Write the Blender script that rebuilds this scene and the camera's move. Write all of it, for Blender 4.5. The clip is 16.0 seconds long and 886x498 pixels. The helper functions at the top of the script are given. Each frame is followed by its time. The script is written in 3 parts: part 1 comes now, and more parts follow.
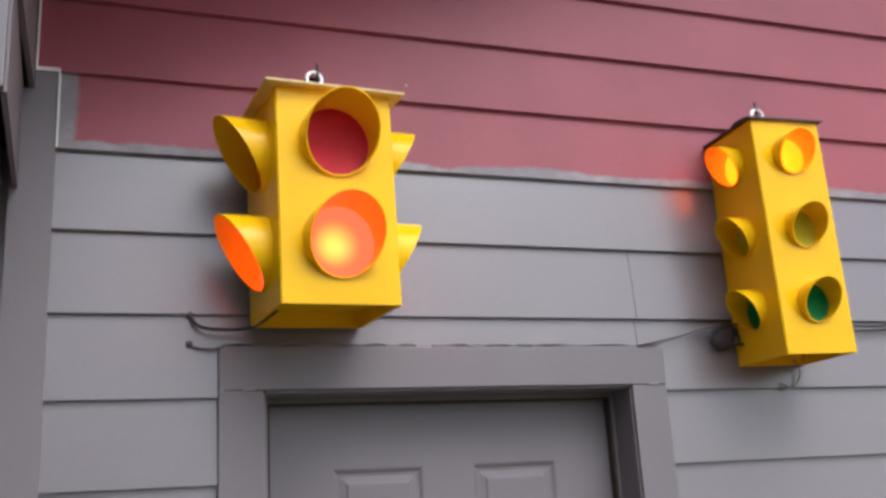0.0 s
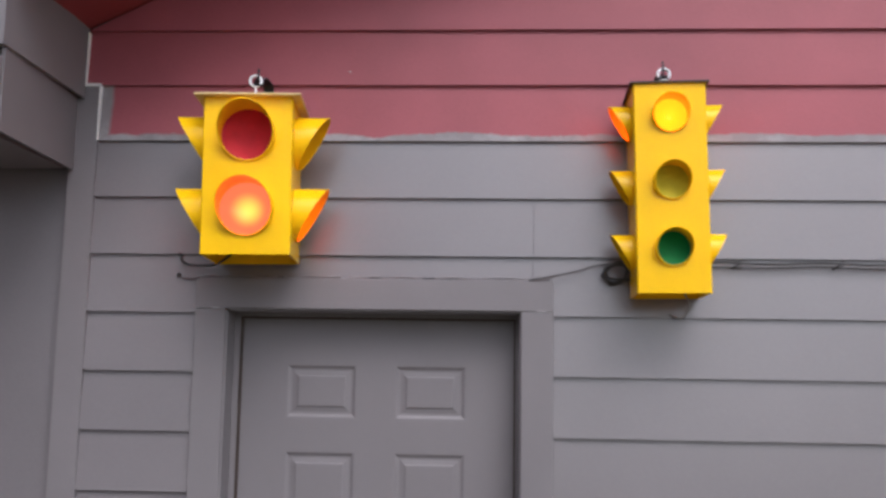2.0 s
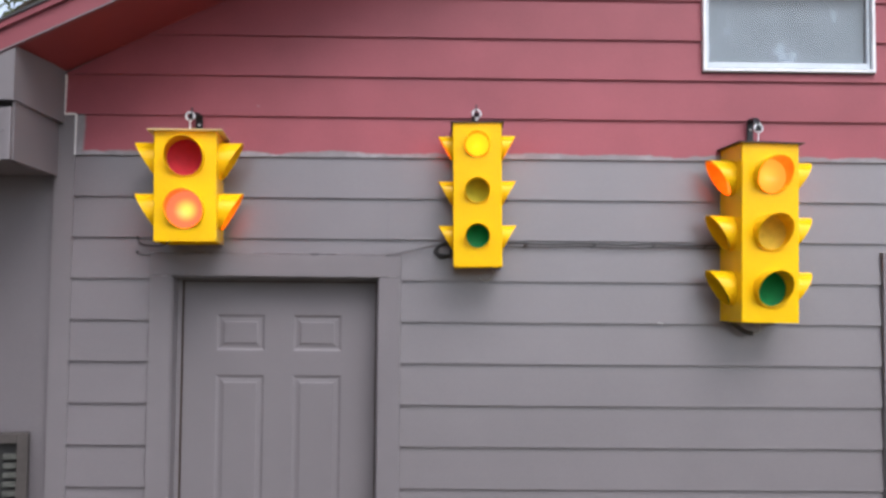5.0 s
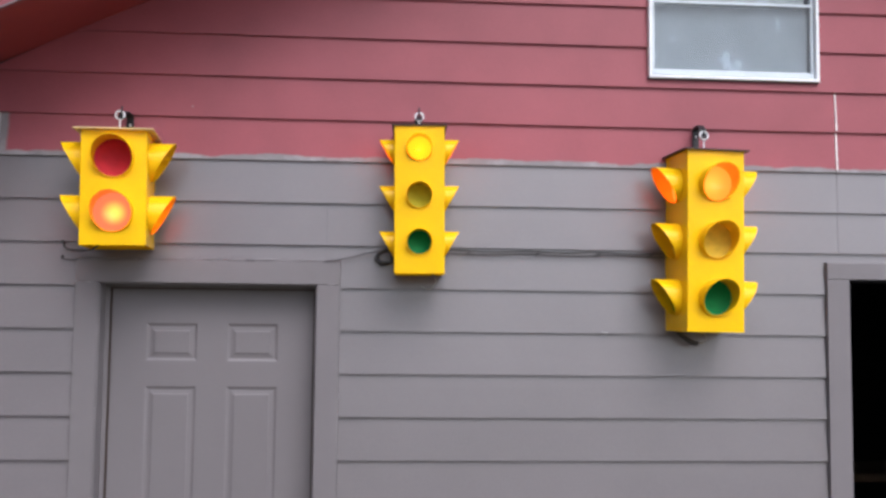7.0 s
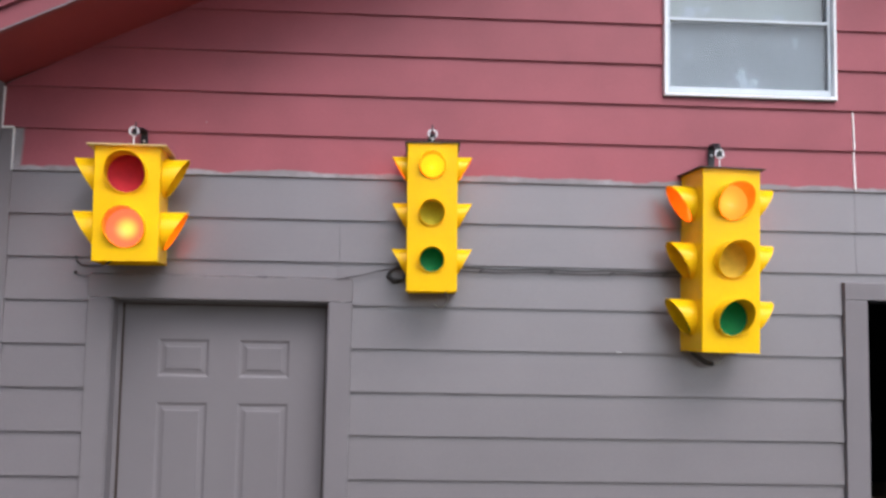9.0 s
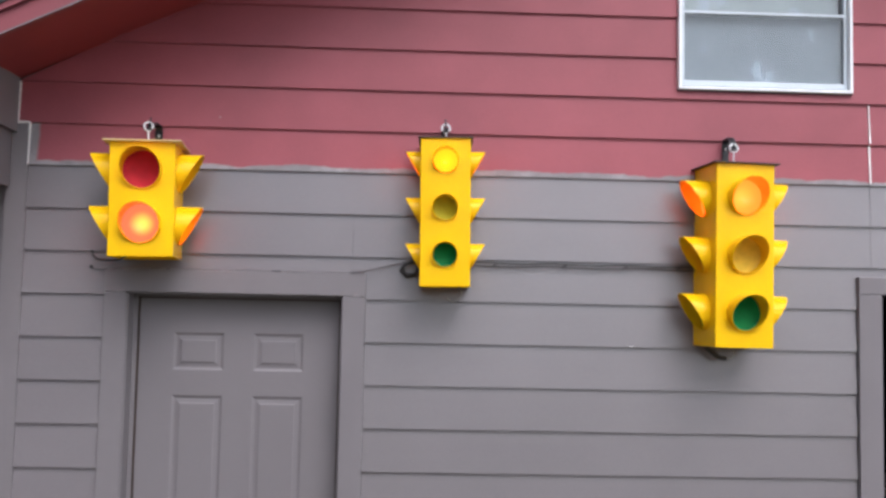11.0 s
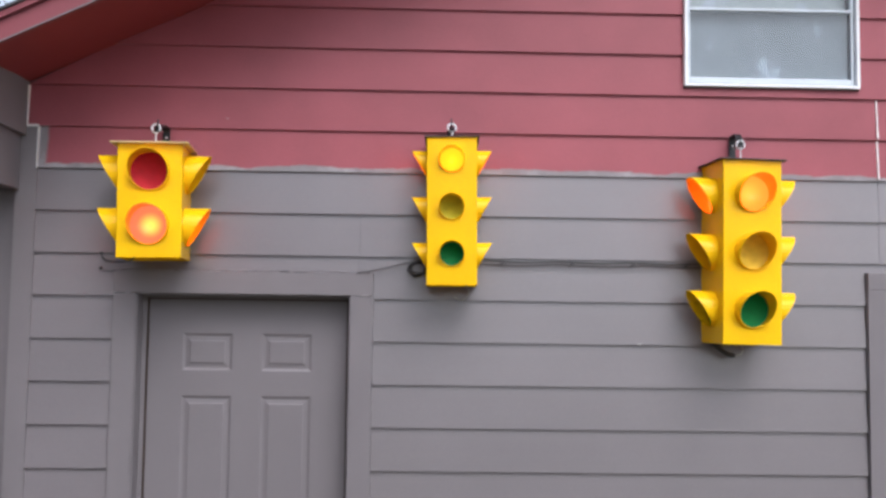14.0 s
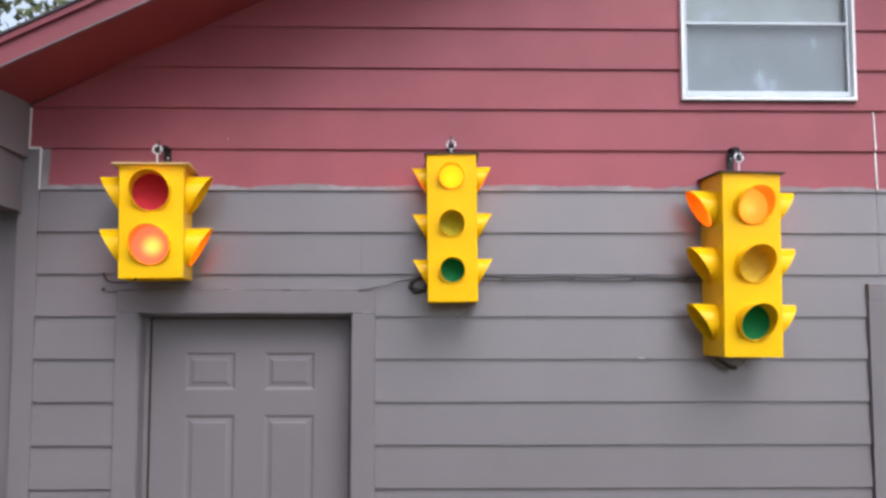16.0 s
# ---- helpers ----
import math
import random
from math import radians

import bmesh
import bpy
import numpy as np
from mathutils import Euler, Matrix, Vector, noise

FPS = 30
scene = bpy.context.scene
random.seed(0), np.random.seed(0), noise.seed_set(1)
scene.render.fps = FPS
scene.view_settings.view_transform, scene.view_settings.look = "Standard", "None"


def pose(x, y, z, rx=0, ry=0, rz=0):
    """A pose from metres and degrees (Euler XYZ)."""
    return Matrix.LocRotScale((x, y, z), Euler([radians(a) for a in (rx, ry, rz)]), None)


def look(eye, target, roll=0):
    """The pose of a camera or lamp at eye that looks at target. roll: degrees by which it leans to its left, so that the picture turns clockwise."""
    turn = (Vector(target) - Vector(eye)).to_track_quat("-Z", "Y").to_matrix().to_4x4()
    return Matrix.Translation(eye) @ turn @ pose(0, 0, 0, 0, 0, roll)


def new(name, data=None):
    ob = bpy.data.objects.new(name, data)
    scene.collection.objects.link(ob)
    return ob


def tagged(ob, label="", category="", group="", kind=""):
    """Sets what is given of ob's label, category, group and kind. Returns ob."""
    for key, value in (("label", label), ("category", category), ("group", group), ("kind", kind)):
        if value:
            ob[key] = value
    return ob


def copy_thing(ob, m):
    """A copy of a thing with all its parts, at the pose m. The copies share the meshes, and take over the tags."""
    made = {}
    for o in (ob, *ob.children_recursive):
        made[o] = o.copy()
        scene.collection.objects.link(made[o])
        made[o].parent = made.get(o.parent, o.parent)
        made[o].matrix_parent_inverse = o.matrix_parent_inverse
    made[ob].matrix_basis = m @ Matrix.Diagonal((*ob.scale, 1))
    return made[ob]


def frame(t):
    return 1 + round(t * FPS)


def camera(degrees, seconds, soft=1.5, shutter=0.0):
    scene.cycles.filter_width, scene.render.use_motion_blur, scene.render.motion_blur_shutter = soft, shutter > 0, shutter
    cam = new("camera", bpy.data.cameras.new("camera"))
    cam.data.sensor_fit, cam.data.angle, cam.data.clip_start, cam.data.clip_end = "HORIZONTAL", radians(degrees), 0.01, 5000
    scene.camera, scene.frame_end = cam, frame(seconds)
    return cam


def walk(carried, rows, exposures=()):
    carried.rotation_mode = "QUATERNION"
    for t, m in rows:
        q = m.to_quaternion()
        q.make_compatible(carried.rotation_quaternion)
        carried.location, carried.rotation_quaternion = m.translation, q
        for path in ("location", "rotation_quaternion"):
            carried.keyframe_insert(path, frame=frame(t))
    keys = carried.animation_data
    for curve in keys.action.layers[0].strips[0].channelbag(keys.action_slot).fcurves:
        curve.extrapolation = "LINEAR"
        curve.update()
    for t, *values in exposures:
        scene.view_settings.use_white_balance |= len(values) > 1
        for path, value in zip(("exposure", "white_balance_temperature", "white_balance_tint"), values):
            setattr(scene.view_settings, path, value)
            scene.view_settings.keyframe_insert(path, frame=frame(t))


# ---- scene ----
cam = camera(49.5, 16.0, soft=2.9, shutter=0.35)
PATH = [
    (0, (-0.344, -2.172, 1.775), (0.319, -0.359, 2.295), -3.42),
    (0.5, (0.049, -2.289, 1.798), (0.389, -0.368, 2.237), 0.68),
    (1, (0.303, -2.455, 1.844), (0.472, -0.528, 2.353), 0.34),
    (1.5, (0.560, -2.744, 1.842), (0.552, -0.786, 2.248), -1.17),
    (2, (0.844, -3.025, 1.851), (0.738, -1.045, 2.111), 0.89),
    (2.5, (0.966, -3.376, 1.894), (0.854, -1.393, 2.126), -0.13),
    (3, (1.111, -3.686, 1.901), (0.992, -1.705, 2.150), 0.17),
    (3.5, (1.219, -3.978, 1.923), (1.125, -1.987, 2.082), 1.50),
    (4, (1.197, -4.276, 1.903), (1.188, -2.283, 2.062), -0.40),
    (4.2, (1.165, -4.372, 1.942), (1.192, -2.377, 2.081), 0.51),
    (6.3, (1.162, -4.297, 1.957), (1.185, -2.299, 2.051), 0.44),
    (6.5, (1.207, -4.271, 1.932), (1.266, -2.275, 2.055), 0.37),
    (7, (1.197, -4.242, 1.908), (1.330, -2.251, 2.053), 0.65),
    (7.5, (1.213, -4.208, 1.945), (1.308, -2.216, 2.102), 1.71),
    (8, (1.220, -4.193, 1.928), (1.326, -2.205, 2.114), 1.32),
    (8.5, (1.220, -4.209, 1.930), (1.321, -2.221, 2.120), 1.44),
    (9, (1.217, -4.223, 1.933), (1.314, -2.233, 2.103), 1.09),
    (9.2, (1.213, -4.220, 1.924), (1.321, -2.231, 2.103), 1.07),
    (11.3, (1.219, -4.238, 1.982), (1.277, -2.243, 2.115), 0.91),
    (11.5, (1.234, -4.238, 1.957), (1.288, -2.243, 2.095), 0.45),
    (12, (1.227, -4.234, 1.977), (1.276, -2.238, 2.105), 0.42),
    (12.5, (1.224, -4.237, 1.985), (1.286, -2.243, 2.124), 0.33),
    (13, (1.230, -4.237, 1.969), (1.296, -2.243, 2.112), 0.57),
    (13.5, (1.233, -4.237, 1.967), (1.284, -2.244, 2.126), 0.87),
    (14, (1.236, -4.244, 1.971), (1.282, -2.250, 2.108), 0.77),
    (14.5, (1.236, -4.247, 1.961), (1.277, -2.252, 2.103), 0.52),
    (15, (1.241, -4.254, 1.958), (1.287, -2.258, 2.089), 0.34),
    (15.5, (1.255, -4.263, 1.974), (1.298, -2.270, 2.125), -0.22),
    (16, (1.244, -4.260, 1.981), (1.284, -2.268, 2.147), 0.02),
]
walk(cam, [(t, look(eye, target, roll)) for t, eye, target, roll in PATH], [(0, 0.64, 6100, 12), (1, 0.56, 6100, 12), (2.5, 0.58, 6100, 12), (4, 0.69, 6100, 12), (16, 0.69, 6100, 12)])

# ---- world and light ----
world = bpy.data.worlds.new("overcast_sky")
scene.world = world
world.use_nodes = True
wn, wl = world.node_tree.nodes, world.node_tree.links
sky = wn.new("ShaderNodeTexSky")
sky.sky_type = "NISHITA"
sky.sun_disc = False
sky.sun_elevation, sky.sun_rotation = radians(50), radians(160)
sky.air_density, sky.dust_density, sky.ozone_density = 1.0, 3.0, 1.0
veil = wn.new("ShaderNodeHueSaturation")  # thin cloud over the blue
veil.inputs["Saturation"].default_value = 0.5
wl.new(sky.outputs["Color"], veil.inputs["Color"])
wl.new(veil.outputs["Color"], wn["Background"].inputs["Color"])
wn["Background"].inputs["Strength"].default_value = 0.15
sun = new("sun", bpy.data.lights.new("sun", "SUN"))
sun.data.energy, sun.data.angle, sun.data.color = 0.95, radians(38), (1.0, 0.97, 0.97)
sun.matrix_world = look((1.3, -3.6, 4.6), (0, 0, 0))


# ---- materials ----
def socket(node, name, value):
    node.inputs[name].default_value = value


def material(name, color, rough=0.6, vary=0.12, scale=3.0, fine=90.0, bump=0.15, metal=0.0, spec=0.5, per_piece=0.0, wear_glint=None, wear_glint_amount=0.0, wear_glint_scale=22.0):
    m = bpy.data.materials.new(name)
    m.use_nodes = True
    n, l = m.node_tree.nodes, m.node_tree.links
    b = n["Principled BSDF"]
    socket(b, "Roughness", rough), socket(b, "Metallic", metal), socket(b, "Specular IOR Level", spec)
    geo = n.new("ShaderNodeNewGeometry")
    big, small = n.new("ShaderNodeTexNoise"), n.new("ShaderNodeTexNoise")
    socket(big, "Scale", scale), socket(big, "Detail", 5.0)
    socket(small, "Scale", fine), socket(small, "Detail", 3.0)
    l.new(geo.outputs["Position"], big.inputs["Vector"])
    l.new(geo.outputs["Position"], small.inputs["Vector"])
    add = n.new("ShaderNodeMath")
    add.operation = "MULTIPLY_ADD"
    l.new(small.outputs["Fac"], add.inputs[0])
    add.inputs[1].default_value = 0.35
    l.new(big.outputs["Fac"], add.inputs[2])
    span = n.new("ShaderNodeMapRange")
    l.new(add.outputs[0], span.inputs["Value"])
    socket(span, "From Min", 0.4), socket(span, "From Max", 0.95)
    socket(span, "To Min", 1 - vary), socket(span, "To Max", 1 + vary)
    out = span.outputs["Result"]
    if per_piece:
        info = n.new("ShaderNodeObjectInfo")
        pr = n.new("ShaderNodeMapRange")
        l.new(info.outputs["Random"], pr.inputs["Value"])
        socket(pr, "To Min", 1 - per_piece), socket(pr, "To Max", 1 + per_piece)
        mul = n.new("ShaderNodeMath")
        mul.operation = "MULTIPLY"
        l.new(out, mul.inputs[0]), l.new(pr.outputs["Result"], mul.inputs[1])
        out = mul.outputs[0]
    tint = n.new("ShaderNodeVectorMath")
    tint.operation = "SCALE"
    tint.inputs[0].default_value = color
    l.new(out, tint.inputs["Scale"])
    color_out = tint.outputs["Vector"]
    # worn spots on paint; on the window cloths, painted sky reflections
    if wear_glint:
        spots = n.new("ShaderNodeTexNoise")
        socket(spots, "Scale", wear_glint_scale), socket(spots, "Detail", 8.0), socket(spots, "Roughness", 0.7)
        l.new(geo.outputs["Position"], spots.inputs["Vector"])
        edge = n.new("ShaderNodeMapRange")
        l.new(spots.outputs["Fac"], edge.inputs["Value"])
        socket(edge, "From Min", 0.68 - wear_glint_amount), socket(edge, "From Max", 0.74 - wear_glint_amount)
        mix = n.new("ShaderNodeMix")
        mix.data_type = "RGBA"
        l.new(edge.outputs["Result"], mix.inputs["Factor"])
        l.new(color_out, mix.inputs[6])
        mix.inputs[7].default_value = (*wear_glint, 1)
        color_out = mix.outputs[2]
    l.new(color_out, b.inputs["Base Color"])
    bp = n.new("ShaderNodeBump")
    socket(bp, "Strength", bump), socket(bp, "Distance", 0.002)
    l.new(small.outputs["Fac"], bp.inputs["Height"])
    l.new(bp.outputs["Normal"], b.inputs["Normal"])
    m["tint"] = 1.0
    return m


def lens_material(name, color):
    m = material(name, color, rough=0.38, vary=0.15, scale=30, fine=250, bump=0.25, spec=0.12)
    return m


def lit_material(name, core, rim, strength, spot=(0.0, 0.0), size=1.0):
    """A lamp glass with its bulb burning behind it: brightest in front of the bulb."""
    m = bpy.data.materials.new(name)
    m.use_nodes = True
    n, l = m.node_tree.nodes, m.node_tree.links
    b = n["Principled BSDF"]
    co = n.new("ShaderNodeTexCoord")
    off = n.new("ShaderNodeVectorMath")
    off.operation = "SUBTRACT"
    off.inputs[1].default_value = (spot[0], 0, spot[1])
    flat = n.new("ShaderNodeVectorMath")
    flat.operation = "MULTIPLY"
    flat.inputs[1].default_value = (1, 0, 1)
    l.new(co.outputs["Object"], flat.inputs[0])
    l.new(flat.outputs["Vector"], off.inputs[0])
    ln = n.new("ShaderNodeVectorMath")
    ln.operation = "LENGTH"
    l.new(off.outputs["Vector"], ln.inputs[0])
    mr = n.new("ShaderNodeMapRange")
    mr.interpolation_type = "SMOOTHSTEP"
    l.new(ln.outputs["Value"], mr.inputs["Value"])
    socket(mr, "From Min", 0.05 * size), socket(mr, "From Max", size)
    mix = n.new("ShaderNodeMix")
    mix.data_type = "RGBA"
    l.new(mr.outputs["Result"], mix.inputs["Factor"])
    mix.inputs[6].default_value, mix.inputs[7].default_value = (*core, 1), (*rim, 1)
    l.new(mix.outputs[2], b.inputs["Emission Color"])
    socket(b, "Base Color", (*[c * 0.3 for c in rim], 1)), socket(b, "Roughness", 0.3)
    socket(b, "Emission Strength", strength)
    return m


def siding_material():
    """Red lap paint over the old grey, which still shows as a ragged band along the lowest course and beside the corner board."""
    m = material("red_siding_paint", RED, rough=0.5, spec=0.35, vary=0.14, scale=3.0, fine=120, bump=0.12, per_piece=0.04)
    n, l = m.node_tree.nodes, m.node_tree.links
    b = n["Principled BSDF"]
    red_out = b.inputs["Base Color"].links[0].from_socket
    geo = n.new("ShaderNodeNewGeometry")
    sep = n.new("ShaderNodeSeparateXYZ")
    l.new(geo.outputs["Position"], sep.inputs[0])
    nz = n.new("ShaderNodeTexNoise")
    socket(nz, "Scale", 3.4), socket(nz, "Detail", 7.0), socket(nz, "Roughness", 0.62)
    l.new(geo.outputs["Position"], nz.inputs["Vector"])

    def band(axis, limit, wobble, soft):
        w = n.new("ShaderNodeMath")
        w.operation = "MULTIPLY_ADD"
        l.new(nz.outputs["Fac"], w.inputs[0])
        w.inputs[1].default_value = -wobble
        l.new(sep.outputs[axis], w.inputs[2])
        r = n.new("ShaderNodeMapRange")
        l.new(w.outputs[0], r.inputs["Value"])
        socket(r, "From Min", limit - 0.5 * wobble - soft), socket(r, "From Max", limit - 0.5 * wobble + soft)
        socket(r, "To Min", 1.0), socket(r, "To Max", 0.0)
        return r.outputs["Result"]

    low = band("Z", LAP_Z + 3 * LAP + 0.022, 0.085, 0.004)
    side = band("X", -0.415, 0.05, 0.006)
    under = band("Z", LAP_Z + 4 * LAP, 0.0, 0.001)
    both = n.new("ShaderNodeMath")
    both.operation = "MULTIPLY"
    l.new(side, both.inputs[0]), l.new(under, both.inputs[1])
    top = n.new("ShaderNodeMath")
    top.operation = "MAXIMUM"
    l.new(low, top.inputs[0]), l.new(both.outputs[0], top.inputs[1])
    mix = n.new("ShaderNodeMix")
    mix.data_type = "RGBA"
    l.new(top.outputs[0], mix.inputs["Factor"])
    l.new(red_out, mix.inputs[6])
    scuff = n.new("ShaderNodeTexNoise")  # pale filler showing in places along the band
    socket(scuff, "Scale", 5.5), socket(scuff, "Detail", 9.0), socket(scuff, "Roughness", 0.75)
    l.new(geo.outputs["Position"], scuff.inputs["Vector"])
    where = n.new("ShaderNodeMapRange")
    l.new(scuff.outputs["Fac"], where.inputs["Value"])
    socket(where, "From Min", 0.48), socket(where, "From Max", 0.68)
    pale = n.new("ShaderNodeMix")
    pale.data_type = "RGBA"
    l.new(where.outputs["Result"], pale.inputs["Factor"])
    pale.inputs[6].default_value = (*[c * 1.25 for c in GREY], 1)
    pale.inputs[7].default_value = (0.36, 0.345, 0.36, 1)
    l.new(pale.outputs[2], mix.inputs[7])
    l.new(mix.outputs[2], b.inputs["Base Color"])
    return m


LAP, LAP_Z = 0.1860, 2.0368  # lap pitch, and the height of the lap beside the door's head
GREY, RED, YELLOW = (0.182, 0.166, 0.175), (0.315, 0.080, 0.099), (0.92, 0.54, 0.001)
grey_paint = material("grey_siding_paint", GREY, spec=0.95, rough=0.27, vary=0.08, scale=1.6, fine=110, bump=0.1, per_piece=0.025)
grey_trim = material("grey_trim_paint", tuple(c * 1.02 for c in GREY), rough=0.5, vary=0.06, scale=4, fine=120, bump=0.2, wear_glint=(0.42, 0.41, 0.41), wear_glint_amount=-0.06)
door_paint = material("grey_door_paint", tuple(c * 1.0 for c in GREY), rough=0.5, vary=0.04, scale=3, fine=60, bump=0.06)
red_paint = siding_material()
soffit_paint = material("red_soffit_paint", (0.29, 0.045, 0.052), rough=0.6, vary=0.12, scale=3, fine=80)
fascia_paint = material("red_fascia_paint", tuple(c * 0.75 for c in RED), rough=0.5, vary=0.12, scale=3, fine=100, wear_glint=(0.5, 0.46, 0.46), wear_glint_amount=-0.04)
caulk = material("white_caulk", (0.82, 0.81, 0.80), rough=0.6, vary=0.2, scale=30, fine=200, bump=0.5)
white_chip = material("pale_bare_primer", (0.42, 0.40, 0.40), rough=0.7, vary=0.2, scale=40)
yellow_paint = material("yellow_enamel", YELLOW, rough=0.24, spec=0.2, vary=0.06, scale=5, fine=140, bump=0.12)
cream_paint = material("faded_yellow_plate", (0.62, 0.47, 0.22), rough=0.5, vary=0.2, scale=14, fine=140, wear_glint=(0.7, 0.62, 0.45), wear_glint_amount=0.0)
dark_plate = material("dark_brown_plate", (0.045, 0.028, 0.02), rough=0.6, vary=0.2, scale=14, fine=140)
inside_paint = material("box_inside", (0.42, 0.24, 0.02), rough=0.6, vary=0.15, scale=8)
zinc = material("zinc_plated_steel", (0.86, 0.87, 0.88), rough=0.45, metal=0.9, vary=0.1, scale=60, fine=300, bump=0.05)
black_iron = material("black_iron", (0.012, 0.012, 0.016), rough=0.38, vary=0.25, scale=40, fine=200, bump=0.2)
cable_black = material("grey_cable_sheath", (0.035, 0.034, 0.036), rough=0.5, vary=0.2, scale=20)
cable_grey = material("painted_cable", (0.10, 0.095, 0.10), rough=0.5, vary=0.2, scale=20)
cable_pale = material("pale_cable_sheath", (0.27, 0.25, 0.24), rough=0.5, vary=0.2, scale=20)
white_metal = material("white_window_frame", (0.86, 0.88, 0.90), rough=0.4, vary=0.06, scale=9, fine=90)
# pale blotches on both cloths paint in the sky mirrored by the panes
blind_cloth = material("pale_window_screen", (0.29, 0.325, 0.325), rough=0.9, vary=0.14, scale=7, fine=300, bump=0.1, wear_glint=(0.40, 0.45, 0.52), wear_glint_amount=0.09, wear_glint_scale=5.0)
insect_screen = material("grey_insect_screen", (0.185, 0.21, 0.235), rough=0.9, vary=0.14, scale=7, fine=300, bump=0.1, wear_glint=(0.33, 0.37, 0.44), wear_glint_amount=0.09, wear_glint_scale=7.0)
sash_metal = material("dull_white_sash", (0.60, 0.66, 0.71), rough=0.45, vary=0.1, scale=12, fine=90)
# near-black in place of the shade inside the doorway
interior_shade = material("dark_interior", (0.012, 0.012, 0.02), rough=0.9, vary=0.2)
interior_wood = material("unpainted_stud_wood", (0.10, 0.06, 0.035), rough=0.8, vary=0.25, scale=6)
shingle = material("asphalt_shingle", (0.06, 0.057, 0.06), rough=0.95, vary=0.3, scale=9, fine=200, bump=0.8)
ground_mat = material("dark_soil_ground", (0.115, 0.098, 0.06), rough=0.95, vary=0.3, scale=1.5, fine=60, bump=0.8)
bark = material("tree_bark", (0.11, 0.085, 0.065), rough=0.95, vary=0.35, scale=6, fine=50, bump=1.0)
leaf_mat = material("green_leaf", (0.11, 0.13, 0.055), rough=0.6, vary=0.35, scale=4, fine=40)
weathered_wood = material("weathered_wood_frame", (0.06, 0.052, 0.048), rough=0.8, vary=0.25, scale=14, fine=120, bump=0.5)
dark_mesh = material("dark_wire_mesh", (0.018, 0.018, 0.018), rough=0.6, vary=0.3, scale=30)
plant_green = material("dull_green_slat", (0.075, 0.078, 0.068), rough=0.8, vary=0.3, scale=30)

glass = bpy.data.materials.new("window_glass")
glass.use_nodes = True
gb = glass.node_tree.nodes["Principled BSDF"]
socket(gb, "Base Color", (0.9, 0.94, 0.95, 1)), socket(gb, "Roughness", 0.04), socket(gb, "Transmission Weight", 1.0), socket(gb, "IOR", 1.5)

red_lens = lens_material("red_lens", (0.52, 0.018, 0.032))
yellow_lens = lens_material("yellow_lens", (0.78, 0.53, 0.04))
olive_lens = lens_material("olive_yellow_lens", (0.48, 0.43, 0.008))
green_lens = lens_material("green_lens", (0.003, 0.19, 0.045))
red_lit = lit_material("red_lens_lit", (1.0, 0.33, 0.042), (1.0, 0.072, 0.027), 1.9, (0.0, 0.0), 0.06)
red_lit_slim = lit_material("red_lens_lit_slim", (1.0, 0.16, 0.0), (1.0, 0.12, 0.0), 3.8, (0.0, 0.0), 0.05)
red_lit_large = lit_material("red_lens_lit_large", (1.0, 0.165, 0.016), (1.0, 0.10, 0.008), 2.6, (0.0, 0.0), 0.07)


# ---- mesh helpers ----
def link_mesh(name, bm, mat, smooth=False):
    bmesh.ops.recalc_face_normals(bm, faces=bm.faces)
    me = bpy.data.meshes.new(name)
    bm.to_mesh(me)
    bm.free()
    me.materials.append(mat)
    if smooth:
        for p in me.polygons:
            p.use_smooth = True
        me.set_sharp_from_angle(angle=radians(40))
    return me


def part(name, bm, mat, parent=None, label="", m=None, smooth=False):
    ob = new(name, link_mesh(name, bm, mat, smooth))
    ob.parent = parent
    if m is not None:
        ob.matrix_local = m
    return tagged(ob, label) if label else ob


def again(ob, m):
    """The same part once more, at another place under the same thing."""
    c = new(ob.name.split(".")[0], ob.data)
    c.parent = ob.parent
    c.matrix_local = m
    if "label" in ob:
        c["label"] = ob["label"]
    return c


def thing(name, at=(0, 0, 0), yaw=0.0, label="", category="", group="", kind=""):
    ob = new(name)
    ob.empty_display_size = 0.05
    ob.matrix_world = pose(*at, 0, 0, yaw)
    return tagged(ob, label, category, group, kind)


def add_box(bm, x0, x1, y0, y1, z0, z1, bevel=0.0):
    r = bmesh.ops.create_cube(bm, size=1.0)
    bmesh.ops.transform(bm, matrix=Matrix.Translation(((x0 + x1) / 2, (y0 + y1) / 2, (z0 + z1) / 2)) @ Matrix.Diagonal((x1 - x0, y1 - y0, z1 - z0, 1)), verts=r["verts"])
    if bevel:
        edges = {e for v in r["verts"] for e in v.link_edges}
        bmesh.ops.bevel(bm, geom=list(edges), offset=bevel, segments=2, affect="EDGES", profile=0.6)
    return bm


def box(x0, x1, y0, y1, z0, z1, bevel=0.0):
    return add_box(bmesh.new(), x0, x1, y0, y1, z0, z1, bevel)


def prism(bm, outline, y0, y1):
    """A slab with the outline (x, z) between two depths; either depth may be a function of z."""
    at = lambda y, z: y(z) if callable(y) else y
    front = [bm.verts.new((x, at(y0, z), z)) for x, z in outline]
    back = [bm.verts.new((x, at(y1, z), z)) for x, z in outline]
    bm.faces.new(front), bm.faces.new(back[::-1])
    k = len(outline)
    for i in range(k):
        bm.faces.new((front[i], back[i], back[(i + 1) % k], front[(i + 1) % k]))
    return bm


